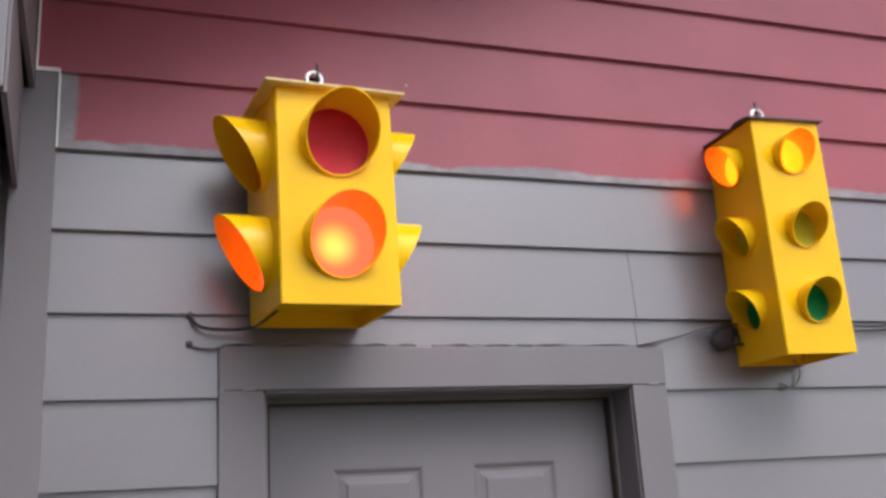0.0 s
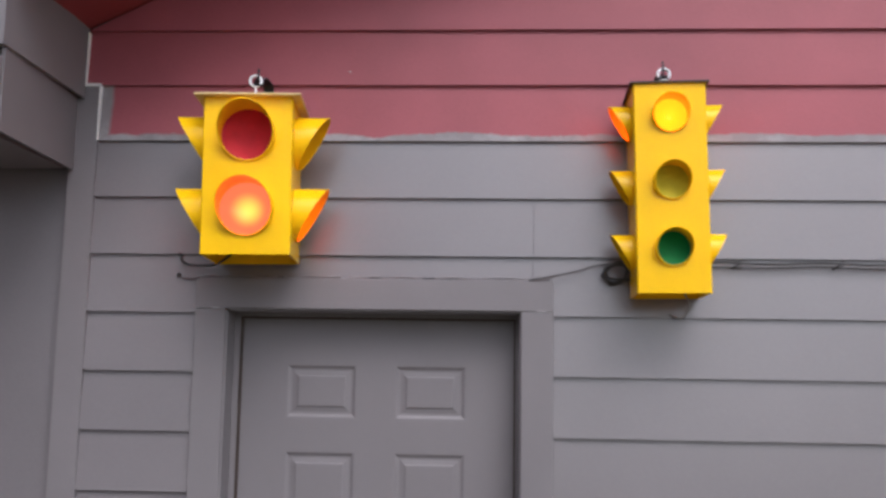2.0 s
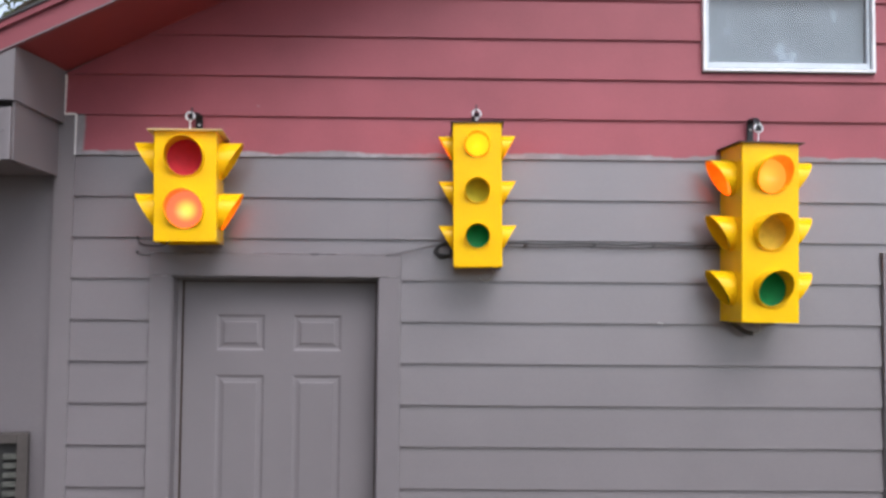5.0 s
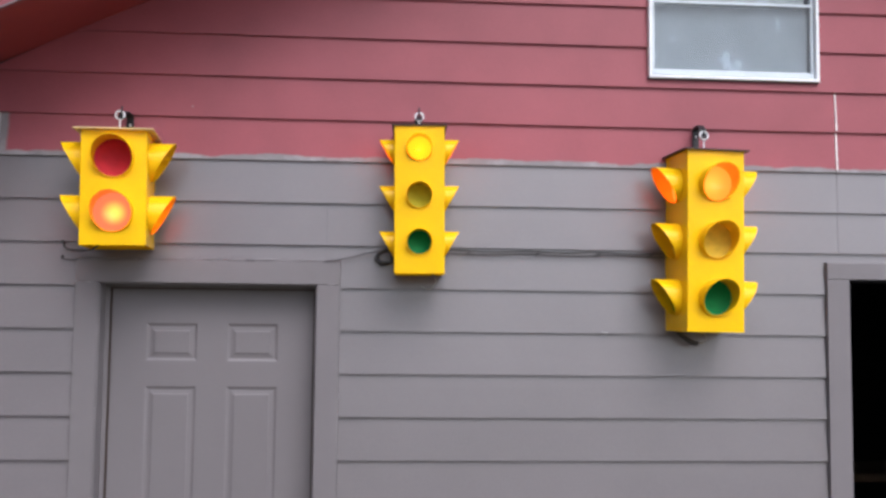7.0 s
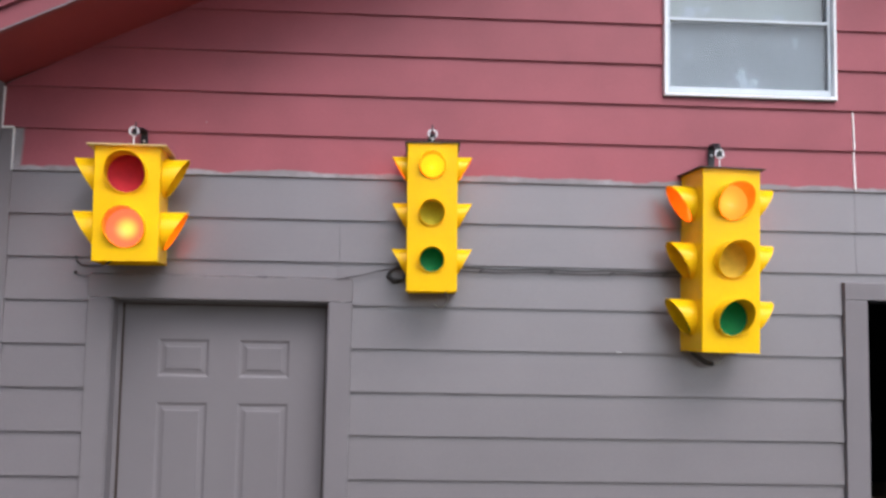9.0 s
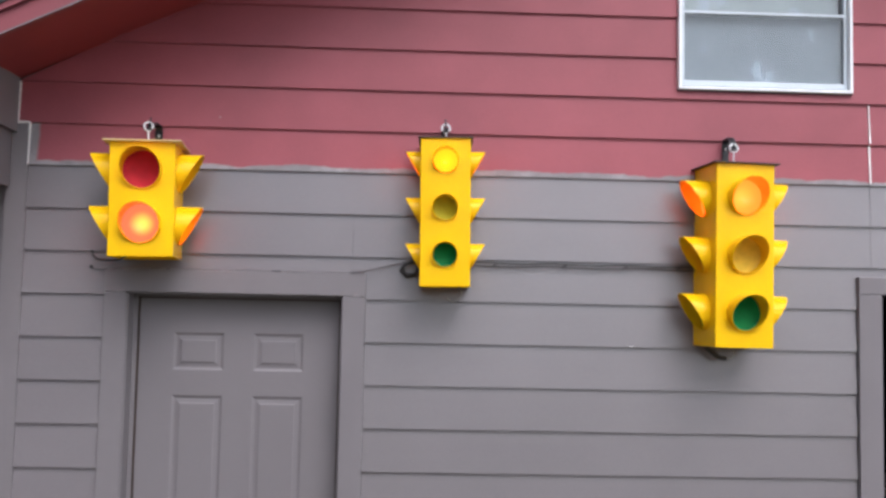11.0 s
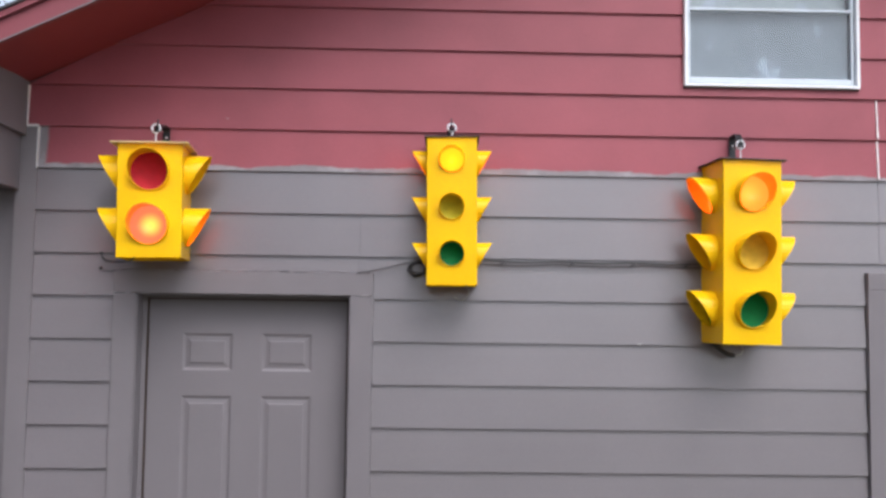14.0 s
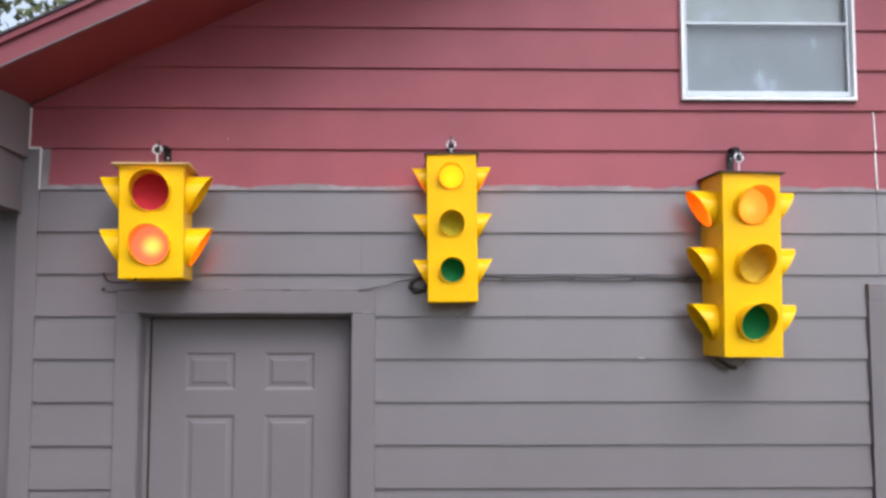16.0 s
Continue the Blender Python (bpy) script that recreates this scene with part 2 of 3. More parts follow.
def tube(bm, points, radius, sides=8):
    """A round bar along a smooth line through the points."""
    pts = [Vector(p) for p in points]
    fine = []
    for i in range(len(pts) - 1):
        a, b, c, d = pts[max(i - 1, 0)], pts[i], pts[i + 1], pts[min(i + 2, len(pts) - 1)]
        for s in range(6):
            u = s / 6
            fine.append(0.5 * (2 * b + (c - a) * u + (2 * a - 5 * b + 4 * c - d) * u * u + (3 * b - a - 3 * c + d) * u ** 3))
    fine.append(pts[-1])
    rings = []
    for i, p in enumerate(fine):
        way = (fine[min(i + 1, len(fine) - 1)] - fine[max(i - 1, 0)]).normalized()
        side = way.cross(Vector((0.31, 0.2, 0.93))).normalized()
        up = side.cross(way)
        rings.append([bm.verts.new(p + radius * (math.cos(2 * math.pi * k / sides) * side + math.sin(2 * math.pi * k / sides) * up)) for k in range(sides)])
    for a, b in zip(rings, rings[1:]):
        for k in range(sides):
            bm.faces.new((a[k], a[(k + 1) % sides], b[(k + 1) % sides], b[k]))
    bm.faces.new(rings[0][::-1]), bm.faces.new(rings[-1])
    return bm


# ---- the gable wall ----
SLOPE, RAKE_X, RAKE_Z, RIDGE = 0.47, -0.504, 2.985, 2.80
rake = lambda x: RAKE_Z + SLOPE * ((x if x <= RIDGE else 2 * RIDGE - x) - RAKE_X)
WALL_R = 2 * RIDGE - RAKE_X
DOOR = (-0.10, 1.03, 2.148)      # casing's outer edges and top
WAY = (3.215, 4.33, 2.182)       # the open doorway's casing
WIN = (2.404, 3.197, 3.008, 3.70)  # window's outer frame

bm = bmesh.new()
T0, T1 = 0.0, 0.14
for x0, x1, z0, z1 in ((RAKE_X, -0.02, 0, RAKE_Z), (-0.02, 0.95, 2.07, RAKE_Z), (0.95, 3.30, 0, RAKE_Z), (3.30, 4.24, 2.115, RAKE_Z), (4.24, WALL_R, 0, RAKE_Z)):
    prism(bm, [(x0, z0), (x1, z0), (x1, z1), (x0, z1)], T0, T1)
for x0, x1, z0 in ((RAKE_X, 2.43, RAKE_Z), (2.43, RIDGE, 3.68), (RIDGE, 3.166, 3.68), (3.166, WALL_R, RAKE_Z)):
    prism(bm, [(x0, z0), (x1, z0), (x1, rake(x1)), (x0, rake(x0))] if x0 > RAKE_X and x1 < WALL_R else ([(x0, z0), (x1, z0), (x1, rake(x1))] if x0 == RAKE_X else [(x0, z0), (x1, z0), (x0, rake(x0))]), T0, T1)
prism(bm, [(2.43, RAKE_Z), (3.166, RAKE_Z), (3.166, 3.028), (2.43, 3.028)], T0, T1)
wall_front = tagged(part("wall_front", bm, grey_paint), "grey and red painted lap-sided gable wall", "wall", kind="structure")

# lower wall beyond the corner board, plain board under the eave box
wall_left = tagged(part("wall_left", box(-1.6, -0.506, 0.012, 0.14, 0, 2.60), grey_paint), "plain grey painted wall under the eave box", "wall", kind="structure")

# out of view, added only to keep skylight off the left end
tagged(part("wall_side", add_box(box(-1.6, -1.5, -7.0, -0.62, 0, 4.4), -1.6, -1.5, -0.62, 0.011, 0, 2.49), grey_paint), "unseen plain grey side wall, added to shade the left of the front", "wall", kind="structure")

# ---- eave box (boxed return) ----
BOX_F, BOX_Z = -0.53, 2.495
eave = thing("eave_box", (-0.504, 0, BOX_Z), label="grey boxed eave return with a dark gap between its boards", category="eave", kind="structure")
loc = Matrix.Translation((0.504, 0, -BOX_Z))
left_end = RAKE_X - (2.955 - BOX_Z) / SLOPE
bm = prism(bmesh.new(), [(RAKE_X - 0.06, BOX_Z + 0.012), (RAKE_X - 0.06, 2.93), (left_end + 0.06, BOX_Z + 0.03), (left_end + 0.06, BOX_Z + 0.012)], BOX_F + 0.09, -0.023)
part("core", bm, grey_trim, eave, m=loc)
# side boards, the upper one lapping the lower
bm = bmesh.new()
ys = (BOX_F, -0.004)
v = [bm.verts.new(p) for p in ((-0.504, ys[0], 2.735), (-0.504, ys[1], 2.735), (-0.508, ys[1], 2.985), (-0.508, ys[0], 2.955), (-0.516, ys[0], 2.735), (-0.516, ys[1], 2.735), (-0.516, ys[1], 2.985), (-0.516, ys[0], 2.955))]
for f in ((0, 1, 2, 3), (4, 7, 6, 5), (0, 4, 5, 1), (3, 2, 6, 7), (0, 3, 7, 4), (1, 5, 6, 2)):
    bm.faces.new([v[i] for i in f])
part("side_board", bm, grey_trim, eave, m=loc)
bm = bmesh.new()  # the lower board is set back and runs in behind the corner trim
v = [bm.verts.new((x, y, z)) for z in (BOX_Z, 2.738) for x, y in ((-0.509, BOX_F), (-0.527, -0.0215), (-0.537, -0.0215), (-0.519, BOX_F))]
for f in ((0, 1, 2, 3), (4, 7, 6, 5), (0, 4, 5, 1), (1, 5, 6, 2), (2, 6, 7, 3), (3, 7, 4, 0)):
    bm.faces.new([v[i] for i in f])
part("side_board", bm, grey_trim, eave, m=loc)
# front boards
zt = lambda x: 2.955 + SLOPE * (x - RAKE_X) - 0.01
part("front_board", prism(bmesh.new(), [(-0.505, 2.735), (-0.505, zt(-0.505)), (left_end + 0.5, zt(left_end + 0.5)), (left_end + 0.5, 2.735)], BOX_F - 0.022, BOX_F + 0.02), grey_trim, eave, m=loc)
part("front_board", prism(bmesh.new(), [(-0.538, 2.615), (-0.538, 2.705), (left_end + 0.4, 2.705), (left_end + 0.25, 2.615)], BOX_F - 0.012, BOX_F + 0.02), grey_trim, eave, m=loc)
part("front_board", prism(bmesh.new(), [(-0.538, BOX_Z), (-0.538, 2.61), (left_end + 0.2, 2.61), (left_end, BOX_Z)], BOX_F - 0.018, BOX_F + 0.02), grey_trim, eave, m=loc)
part("corner_strip", box(-0.538, -0.513, BOX_F - 0.024, BOX_F - 0.0005, BOX_Z, 2.705, 0.003), grey_trim, eave, m=loc)
part("bottom_board", box(left_end + 0.05, -0.557, BOX_F + 0.02, -0.023, BOX_Z + 0.004, BOX_Z + 0.016), grey_trim, eave, m=loc)

# ---- roof ----
roof = thing("roof", (RIDGE, 0, rake(RIDGE)), label="red-edged gable roof with dark asphalt shingles", category="roof", kind="structure")
loc = Matrix.Translation((-RIDGE, 0, -rake(RIDGE)))
OVER = -0.52
for s in (1, -1):
    X = lambda x: x if s == 1 else 2 * RIDGE - x
    line = lambda x, up: (X(x), rake(RIDGE) + SLOPE * (x - RIDGE) + up)
    far = -1.75
    side = lambda lo, hi: [line(far, lo), line(RIDGE, lo), line(RIDGE, hi), line(far, hi)]
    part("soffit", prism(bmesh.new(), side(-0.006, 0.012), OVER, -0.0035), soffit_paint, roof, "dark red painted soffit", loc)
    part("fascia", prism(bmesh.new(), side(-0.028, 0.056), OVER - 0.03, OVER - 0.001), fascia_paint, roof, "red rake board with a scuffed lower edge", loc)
    part("edge_strip", prism(bmesh.new(), side(-0.030, -0.024), OVER - 0.0325, OVER - 0.0305), grey_trim, roof, "pale scuffed edge of the rake board", loc)
    part("rake_trim", prism(bmesh.new(), side(0.059, 0.084), OVER - 0.048, OVER + 0.01), fascia_paint, roof, m=loc)
    part("deck", prism(bmesh.new(), side(0.02, 0.08), OVER + 0.02, 6.0), interior_wood, roof, m=loc)
    part("shingles", prism(bmesh.new(), side(0.086, 0.098), OVER - 0.056, 6.0), shingle, roof, m=loc)

# ---- corner board and its caulk ----
corner = thing("corner_board", (-0.5, 0, 0), label="grey painted corner trim board with white caulk lines", category="trim", kind="structure")
loc = Matrix.Translation((0.5, 0, 0))
part("board", prism(bmesh.new(), [(-0.545, 0.0), (-0.455, 0.0), (-0.455, LAP_Z + 4 * LAP - 0.006), (-0.5035, LAP_Z + 4 * LAP - 0.006), (-0.5035, 2.733), (-0.545, 2.733)], -0.021, 0.011), grey_trim, corner, m=loc)
for x0, x1, z0, z1 in ((-0.4548, -0.4505, LAP_Z + 3 * LAP, LAP_Z + 4 * LAP - 0.004), (-0.5036, -0.452, LAP_Z + 4 * LAP - 0.0055, LAP_Z + 4 * LAP + 0.004), (-0.5036, -0.5, LAP_Z + 4 * LAP + 0.004, 2.96)):
    part("caulk_line", box(x0, x1, -0.026, -0.004, z0, z1), caulk, corner, m=loc)

# ---- door ----
door = thing("door_1", (0.465, 0, 0), label="closed grey six-panel door in a grey casing", category="door", kind="structure")
loc = Matrix.Translation((-0.465, 0, 0))
part("casing", box(DOOR[0], -0.002, -0.026, 0.0, 0.0, 2.05, 0.003), grey_trim, door, m=loc)
part("casing", box(0.93, DOOR[1], -0.026, 0.0, 0.0, 2.05, 0.003), grey_trim, door, m=loc)
part("head_casing", box(DOOR[0], DOOR[1], -0.028, 0.0, 2.0505, DOOR[2], 0.003), grey_trim, door, m=loc)
for x0, x1 in ((-0.014, 0.004), (0.926, 0.944)):
    part("jamb", box(x0, x1, -0.016, 0.138, 0.0, 2.044, 0.002), grey_trim, door, m=loc)
part("head_jamb", box(0.0042, 0.9258, -0.016, 0.138, 2.044, 2.064, 0.002), grey_trim, door, m=loc)
part("stop", box(0.0042, 0.022, 0.072, 0.096, 0.0, 2.043), grey_trim, door, m=loc)
part("stop", box(0.916, 0.9258, 0.072, 0.096, 0.0, 2.043), grey_trim, door, m=loc)
part("stop", box(0.0222, 0.9158, 0.072, 0.096, 2.032, 2.0438), grey_trim, door, m=loc)
# dark strips round the leaf, putting in the reveal's shade
for x0, x1, z0, z1 in ((0.0222, 0.0275, 0.02, 2.0315), (0.9105, 0.9158, 0.02, 2.0315), (0.0278, 0.9102, 2.026, 2.0315)):
    part("weatherstrip", box(x0, x1, 0.078, 0.0965, z0, z1), dark_plate, door, "dark brown strip standing for the shade in the door's reveal", loc)
part("threshold", box(-0.02, 0.95, -0.03, 0.14, 0.0, 0.018, 0.003), zinc, door, m=loc)


def panelled_slab(x0, x1, z0, z1, y, columns, rows):
    """A door leaf whose panels sink into a moulding and rise again in the middle."""
    bm = bmesh.new()
    xs = sorted({x0, x1, *[v for c in columns for v in c]})
    zs = sorted({z0, z1, *[v for r in rows for v in r]})
    for i in range(len(xs) - 1):
        for j in range(len(zs) - 1):
            a, b, c, d = xs[i], xs[i + 1], zs[j], zs[j + 1]
            if (a, b) in columns and (c, d) in rows:
                steps = ((0.0, 0.0), (0.004, 0.0008), (0.012, 0.0058), (0.019, 0.0064), (0.034, 0.0036), (0.037, 0.0006), (0.041, 0.0))
                loops = [[bm.verts.new((x, y + dy, z)) for x, z in ((a + o, c + o), (b - o, c + o), (b - o, d - o), (a + o, d - o))] for o, dy in steps]
                for p, q in zip(loops, loops[1:]):
                    for k in range(4):
                        bm.faces.new((p[k], p[(k + 1) % 4], q[(k + 1) % 4], q[k]))
                bm.faces.new(loops[-1])
            else:
                bm.faces.new([bm.verts.new((x, y, z)) for x, z in ((a, c), (b, c), (b, d), (a, d))])
    bmesh.ops.remove_doubles(bm, verts=bm.verts, dist=1e-5)
    for x, z, X2, Z2 in ((x0, z0, x1, z0), (x1, z0, x1, z1), (x1, z1, x0, z1), (x0, z1, x0, z0)):
        bm.faces.new([bm.verts.new(p) for p in ((x, y, z), (X2, y, Z2), (X2, y + 0.04, Z2), (x, y + 0.04, z))])
    bm.faces.new([bm.verts.new(p) for p in ((x0, y + 0.04, z0), (x1, y + 0.04, z0), (x1, y + 0.04, z1), (x0, y + 0.04, z1))])
    bmesh.ops.remove_doubles(bm, verts=bm.verts, dist=1e-5)
    return bm


part("leaf", panelled_slab(0.007, 0.923, 0.022, 2.041, 0.098, [(0.176, 0.402), (0.529, 0.756)], [(0.20, 0.84), (0.96, 1.60), (1.708, 1.878)]), door_paint, door, "grey painted six-panel leaf", loc)

# ragged caulk along the top of the head casing
for xa, xb in ((-0.095, 0.16), (0.18, 0.36), (0.40, 0.62), (0.66, 1.02)):
    pts = [(xa + (xb - xa) * i / 6, -0.022, DOOR[2] + 0.004 + 0.003 * math.sin(9 * xa + 2.3 * i)) for i in range(7)]
    part("caulk_line", tube(bmesh.new(), pts, 0.0035, 6), grey_trim, door, m=loc, smooth=True)

# ---- open doorway ----
way = thing("door_2", (3.77, 0, 0), label="open doorway with grey casing into a dark room", category="doorway", kind="structure")
loc = Matrix.Translation((-3.77, 0, 0))
part("casing", box(WAY[0] + 0.003, 3.322, -0.034, -0.003, 0.0, 2.105, 0.003), grey_trim, way, m=loc)
part("casing", box(4.228, WAY[1] - 0.006, -0.034, -0.003, 0.0, 2.105, 0.003), grey_trim, way, m=loc)
part("head_casing", box(WAY[0] + 0.003, WAY[1] - 0.006, -0.036, -0.003, 2.1055, WAY[2], 0.003), grey_trim, way, m=loc)
# jambs coloured near-black too, for the shade within the opening
part("jamb", box(3.302, 3.326, -0.002, 0.16, 0.0, 2.10), interior_shade, way, m=loc)
part("jamb", box(4.222, 4.238, -0.002, 0.16, 0.0, 2.10), interior_shade, way, m=loc)
part("head_jamb", box(3.3262, 4.222, -0.002, 0.16, 2.098, 2.114), interior_shade, way, m=loc)

# dark room behind, the lack of light put into its near-black colour
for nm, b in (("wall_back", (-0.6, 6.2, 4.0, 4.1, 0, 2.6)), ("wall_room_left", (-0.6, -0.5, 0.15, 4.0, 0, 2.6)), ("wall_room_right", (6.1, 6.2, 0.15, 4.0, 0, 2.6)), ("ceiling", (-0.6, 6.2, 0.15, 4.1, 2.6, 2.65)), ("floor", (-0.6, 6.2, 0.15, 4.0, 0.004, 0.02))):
    tagged(part(nm, box(*b), interior_shade), "room surface behind the doorway, coloured near-black to stand for its darkness", nm.split("_")[0], kind="structure")
# outer shell of the house, closing it behind the room
tagged(part("wall_west", box(-0.72, -0.604, 0.142, 5.9, 0, 2.9), grey_paint), "plain grey outer side wall of the house", "wall", kind="structure")
tagged(part("wall_east", box(6.204, 6.32, 0.142, 5.9, 0, 2.9), grey_paint), "plain grey outer side wall of the house", "wall", kind="structure")
tagged(part("wall_north", prism(bmesh.new(), [(-0.6, 0.0), (6.2, 0.0), (6.2, 2.9), (RIDGE, rake(RIDGE) + 0.03), (-0.6, 2.9)], 5.76, 5.9), red_paint), "plain rear gable wall of the house", "wall", kind="structure")
room_shelf = thing("workbench", (4.35, 2.2, 0.02), label="dark wooden workbench standing in the unlit room", category="workbench")
part("top", box(-0.6, 0.6, -0.3, 0.3, 0.86, 0.91), interior_wood, room_shelf)
for x in (-0.55, 0.55):
    for y in (-0.25, 0.25):
        part("leg", box(x - 0.04, x + 0.04, y - 0.04, y + 0.04, 0.0, 0.86), interior_wood, room_shelf)

# ---- window ----
win = thing("window_1", (2.8, 0, WIN[2]), label="white-framed sash window with a pale screen behind", category="window", kind="structure")
loc = Matrix.Translation((-2.8, 0, -WIN[2]))
x0, x1, z0, z1 = WIN
RAIL = (3.361, 3.374)
for nm, b in (("frame_side", (x0, x0 + 0.014, z0, z1)), ("frame_side", (x1 - 0.014, x1, z0, z1)), ("frame_bottom", (x0 + 0.0142, x1 - 0.0142, z0, z0 + 0.014)), ("frame_top", (x0 + 0.0142, x1 - 0.0142, z1 - 0.03, z1))):
    part(nm, box(b[0], b[1], -0.040, 0.03, b[2], b[3], 0.003), white_metal, win, m=loc)
for nm, b in (("sash_stile", (x0 + 0.020, x0 + 0.031, z0 + 0.0215, z1 - 0.031)), ("sash_stile", (x1 - 0.031, x1 - 0.020, z0 + 0.0215, z1 - 0.031)), ("sash_rail", (x0 + 0.0315, x1 - 0.0315, z0 + 0.0215, z0 + 0.046)), ("meeting_rail", (x0 + 0.0315, x1 - 0.0315, RAIL[0], RAIL[1]))):
    part(nm, box(b[0], b[1], -0.018, 0.02, b[2], b[3], 0.002), sash_metal, win, m=loc)
for b in ((x0 + 0.0145, x0 + 0.0195), (x1 - 0.0195, x1 - 0.0145)):
    part("sash_track", box(b[0], b[1], -0.008, 0.02, z0 + 0.0145, z1 - 0.031), sash_metal, win, m=loc)
part("sash_track", box(x0 + 0.0315, x1 - 0.0315, -0.008, 0.02, z0 + 0.0145, z0 + 0.021), sash_metal, win, m=loc)
pane = part("pane", box(x0 + 0.032, x1 - 0.032, -0.006, -0.002, z0 + 0.0465, RAIL[0] - 0.0005), glass, win, m=loc)
pane2 = part("pane", box(x0 + 0.032, x1 - 0.032, 0.006, 0.010, RAIL[1] + 0.0005, z1 - 0.032), glass, win, m=loc)
pane.visible_shadow = pane2.visible_shadow = False
part("screen", box(x0 + 0.021, x1 - 0.021, 0.022, 0.026, z0 + 0.022, RAIL[0] + 0.004), insect_screen, win, "fine grey insect screen over the lower sash", loc)
part("blind", box(x0 + 0.02, x1 - 0.02, 0.05, 0.056, z0 + 0.005, z1 - 0.005), blind_cloth, win, "pale grey fabric blind", loc)
# thin black strip standing in for the shadow gap below the frame
part("drip_edge", box(x0 - 0.002, x1 + 0.002, -0.026, -0.004, z0 - 0.005, z0 - 0.0005), black_iron, win, m=loc)

# ---- lap boards ----
SEAM = 3.281


def lap_board(name, rects, zb, mat, parent):
    face = lambda z: -0.019 + 0.013 * (z - zb) / LAP
    bm = bmesh.new()
    for xa, xb, za, zc, xa_top, xb_top in rects:
        prism(bm, [(xa, za), (xb, za), (xb_top, zc), (xa_top, zc)], face, -0.001)
    return part(name, bm, mat, parent)


def left_of(z):
    return -0.4555 if z < LAP_Z + 4 * LAP - 0.02 else (RAKE_X + 0.001 if z < RAKE_Z else RAKE_X + 0.001 + (z - RAKE_Z) / SLOPE)


JOINTS = {0: (0.966,), 1: (0.969, SEAM), 2: (SEAM,), 3: (SEAM,), 4: (SEAM,)}  # where boards butt, by course


def split_at(rects, jx):
    """The stretches of a board to the two sides of a butt joint."""
    low, high = [], []
    for r in rects:
        if r[1] <= jx:
            low.append(r)
        elif r[0] >= jx:
            high.append(r)
        else:
            low.append((r[0], jx - 0.0008, r[2], r[3], r[4], jx - 0.0008))
            high.append((jx + 0.0008, r[1], r[2], r[3], jx + 0.0008, r[5]))
    return low, high


for k in range(-11, 14):
    zb = max(LAP_Z + k * LAP, 0.0)
    zt = zb + LAP + 0.008
    if zb >= rake(RIDGE) - 0.05:
        break
    mat = red_paint if k >= 3 else grey_paint
    la, lb = left_of(zb), left_of(zb if zt < RAKE_Z else zt)
    zcut = min(zt, rake(RIDGE))
    ra, rb = (WALL_R - 0.001 if zb < RAKE_Z else 2 * RIDGE - la), (WALL_R - 0.001 if zt < RAKE_Z else 2 * RIDGE - lb)
    blocks = sorted((b[0], b[1], b[2] if len(b) == 4 else 0.0, b[3] if len(b) == 4 else b[2]) for b in (DOOR, WAY, WIN))
    runs, bridges, start, start_top = [], [], la, lb
    for b0, b1, lo, hi in blocks:
        if hi <= zb or lo >= zt or b1 <= start or b0 >= ra:
            continue
        runs.append((start, b0 - 0.0005, zb, zcut, start_top, b0 - 0.0005))
        if hi < zt:
            bridges.append((b0 - 0.0005, b1 + 0.0005, hi + 0.001, zcut, b0 - 0.0005, b1 + 0.0005))
        elif lo > zb:
            bridges.append((b0 - 0.0005, b1 + 0.0005, zb, lo - 0.001, b0 - 0.0005, b1 + 0.0005))
        else:
            bridges.append(None)
        start = start_top = b1 + 0.0005
    runs.append((start, ra, zb, zcut, start_top, rb))
    # join the runs that a board spans, and cut at the butt joint
    groups, now = [], [runs[0]]
    for br, run in zip(bridges, runs[1:]):
        if br is None:
            groups.append(now)
            now = [run]
        else:
            now += [br, run]
    groups.append(now)
    for g in groups:
        pieces = [g]
        for jx in JOINTS.get(k, ()):
            pieces = [half for p in pieces for half in split_at(p, jx) if half]
        for p in pieces:
            lap_board("lap_board", p, zb, mat, wall_front)

seam = thing("caulk_joint", (SEAM, -0.02, 2.6), label="white caulk bead over a vertical board joint", category="caulk", kind="structure")
part("bead", prism(bmesh.new(), [(-0.004, 0.004), (0.003, 0.004), (0.003, 0.178), (-0.004, 0.178)], lambda z: -0.004 + 0.07 * z, 0.012), caulk, seam)
part("bead", prism(bmesh.new(), [(-0.005, 0.188), (0.002, 0.188), (0.001, 0.362), (-0.004, 0.362)], lambda z: -0.004 + 0.07 * (z - 0.187), 0.012), caulk, seam)


# ---- traffic lights ----
def visor_mesh(radius, top, bottom, n=40, thick=0.003):
    """A sunshade tube along -y, cut off at a slant: long above, short below."""
    bm = bmesh.new()
    loops = []
    for r, front in ((radius, 0), (radius, 1), (radius - thick, 1), (radius - thick, 0)):
        ring = []
        for i in range(n):
            a = 2 * math.pi * i / n
            length = bottom + (top - bottom) * (1 + math.sin(a)) / 2
            ring.append(bm.verts.new((r * math.cos(a), -length if front else 0.02, r * math.sin(a))))
        loops.append(ring)
    for p, q in zip(loops, loops[1:]):
        for i in range(n):
            bm.faces.new((p[i], p[(i + 1) % n], q[(i + 1) % n], q[i]))
    return bm


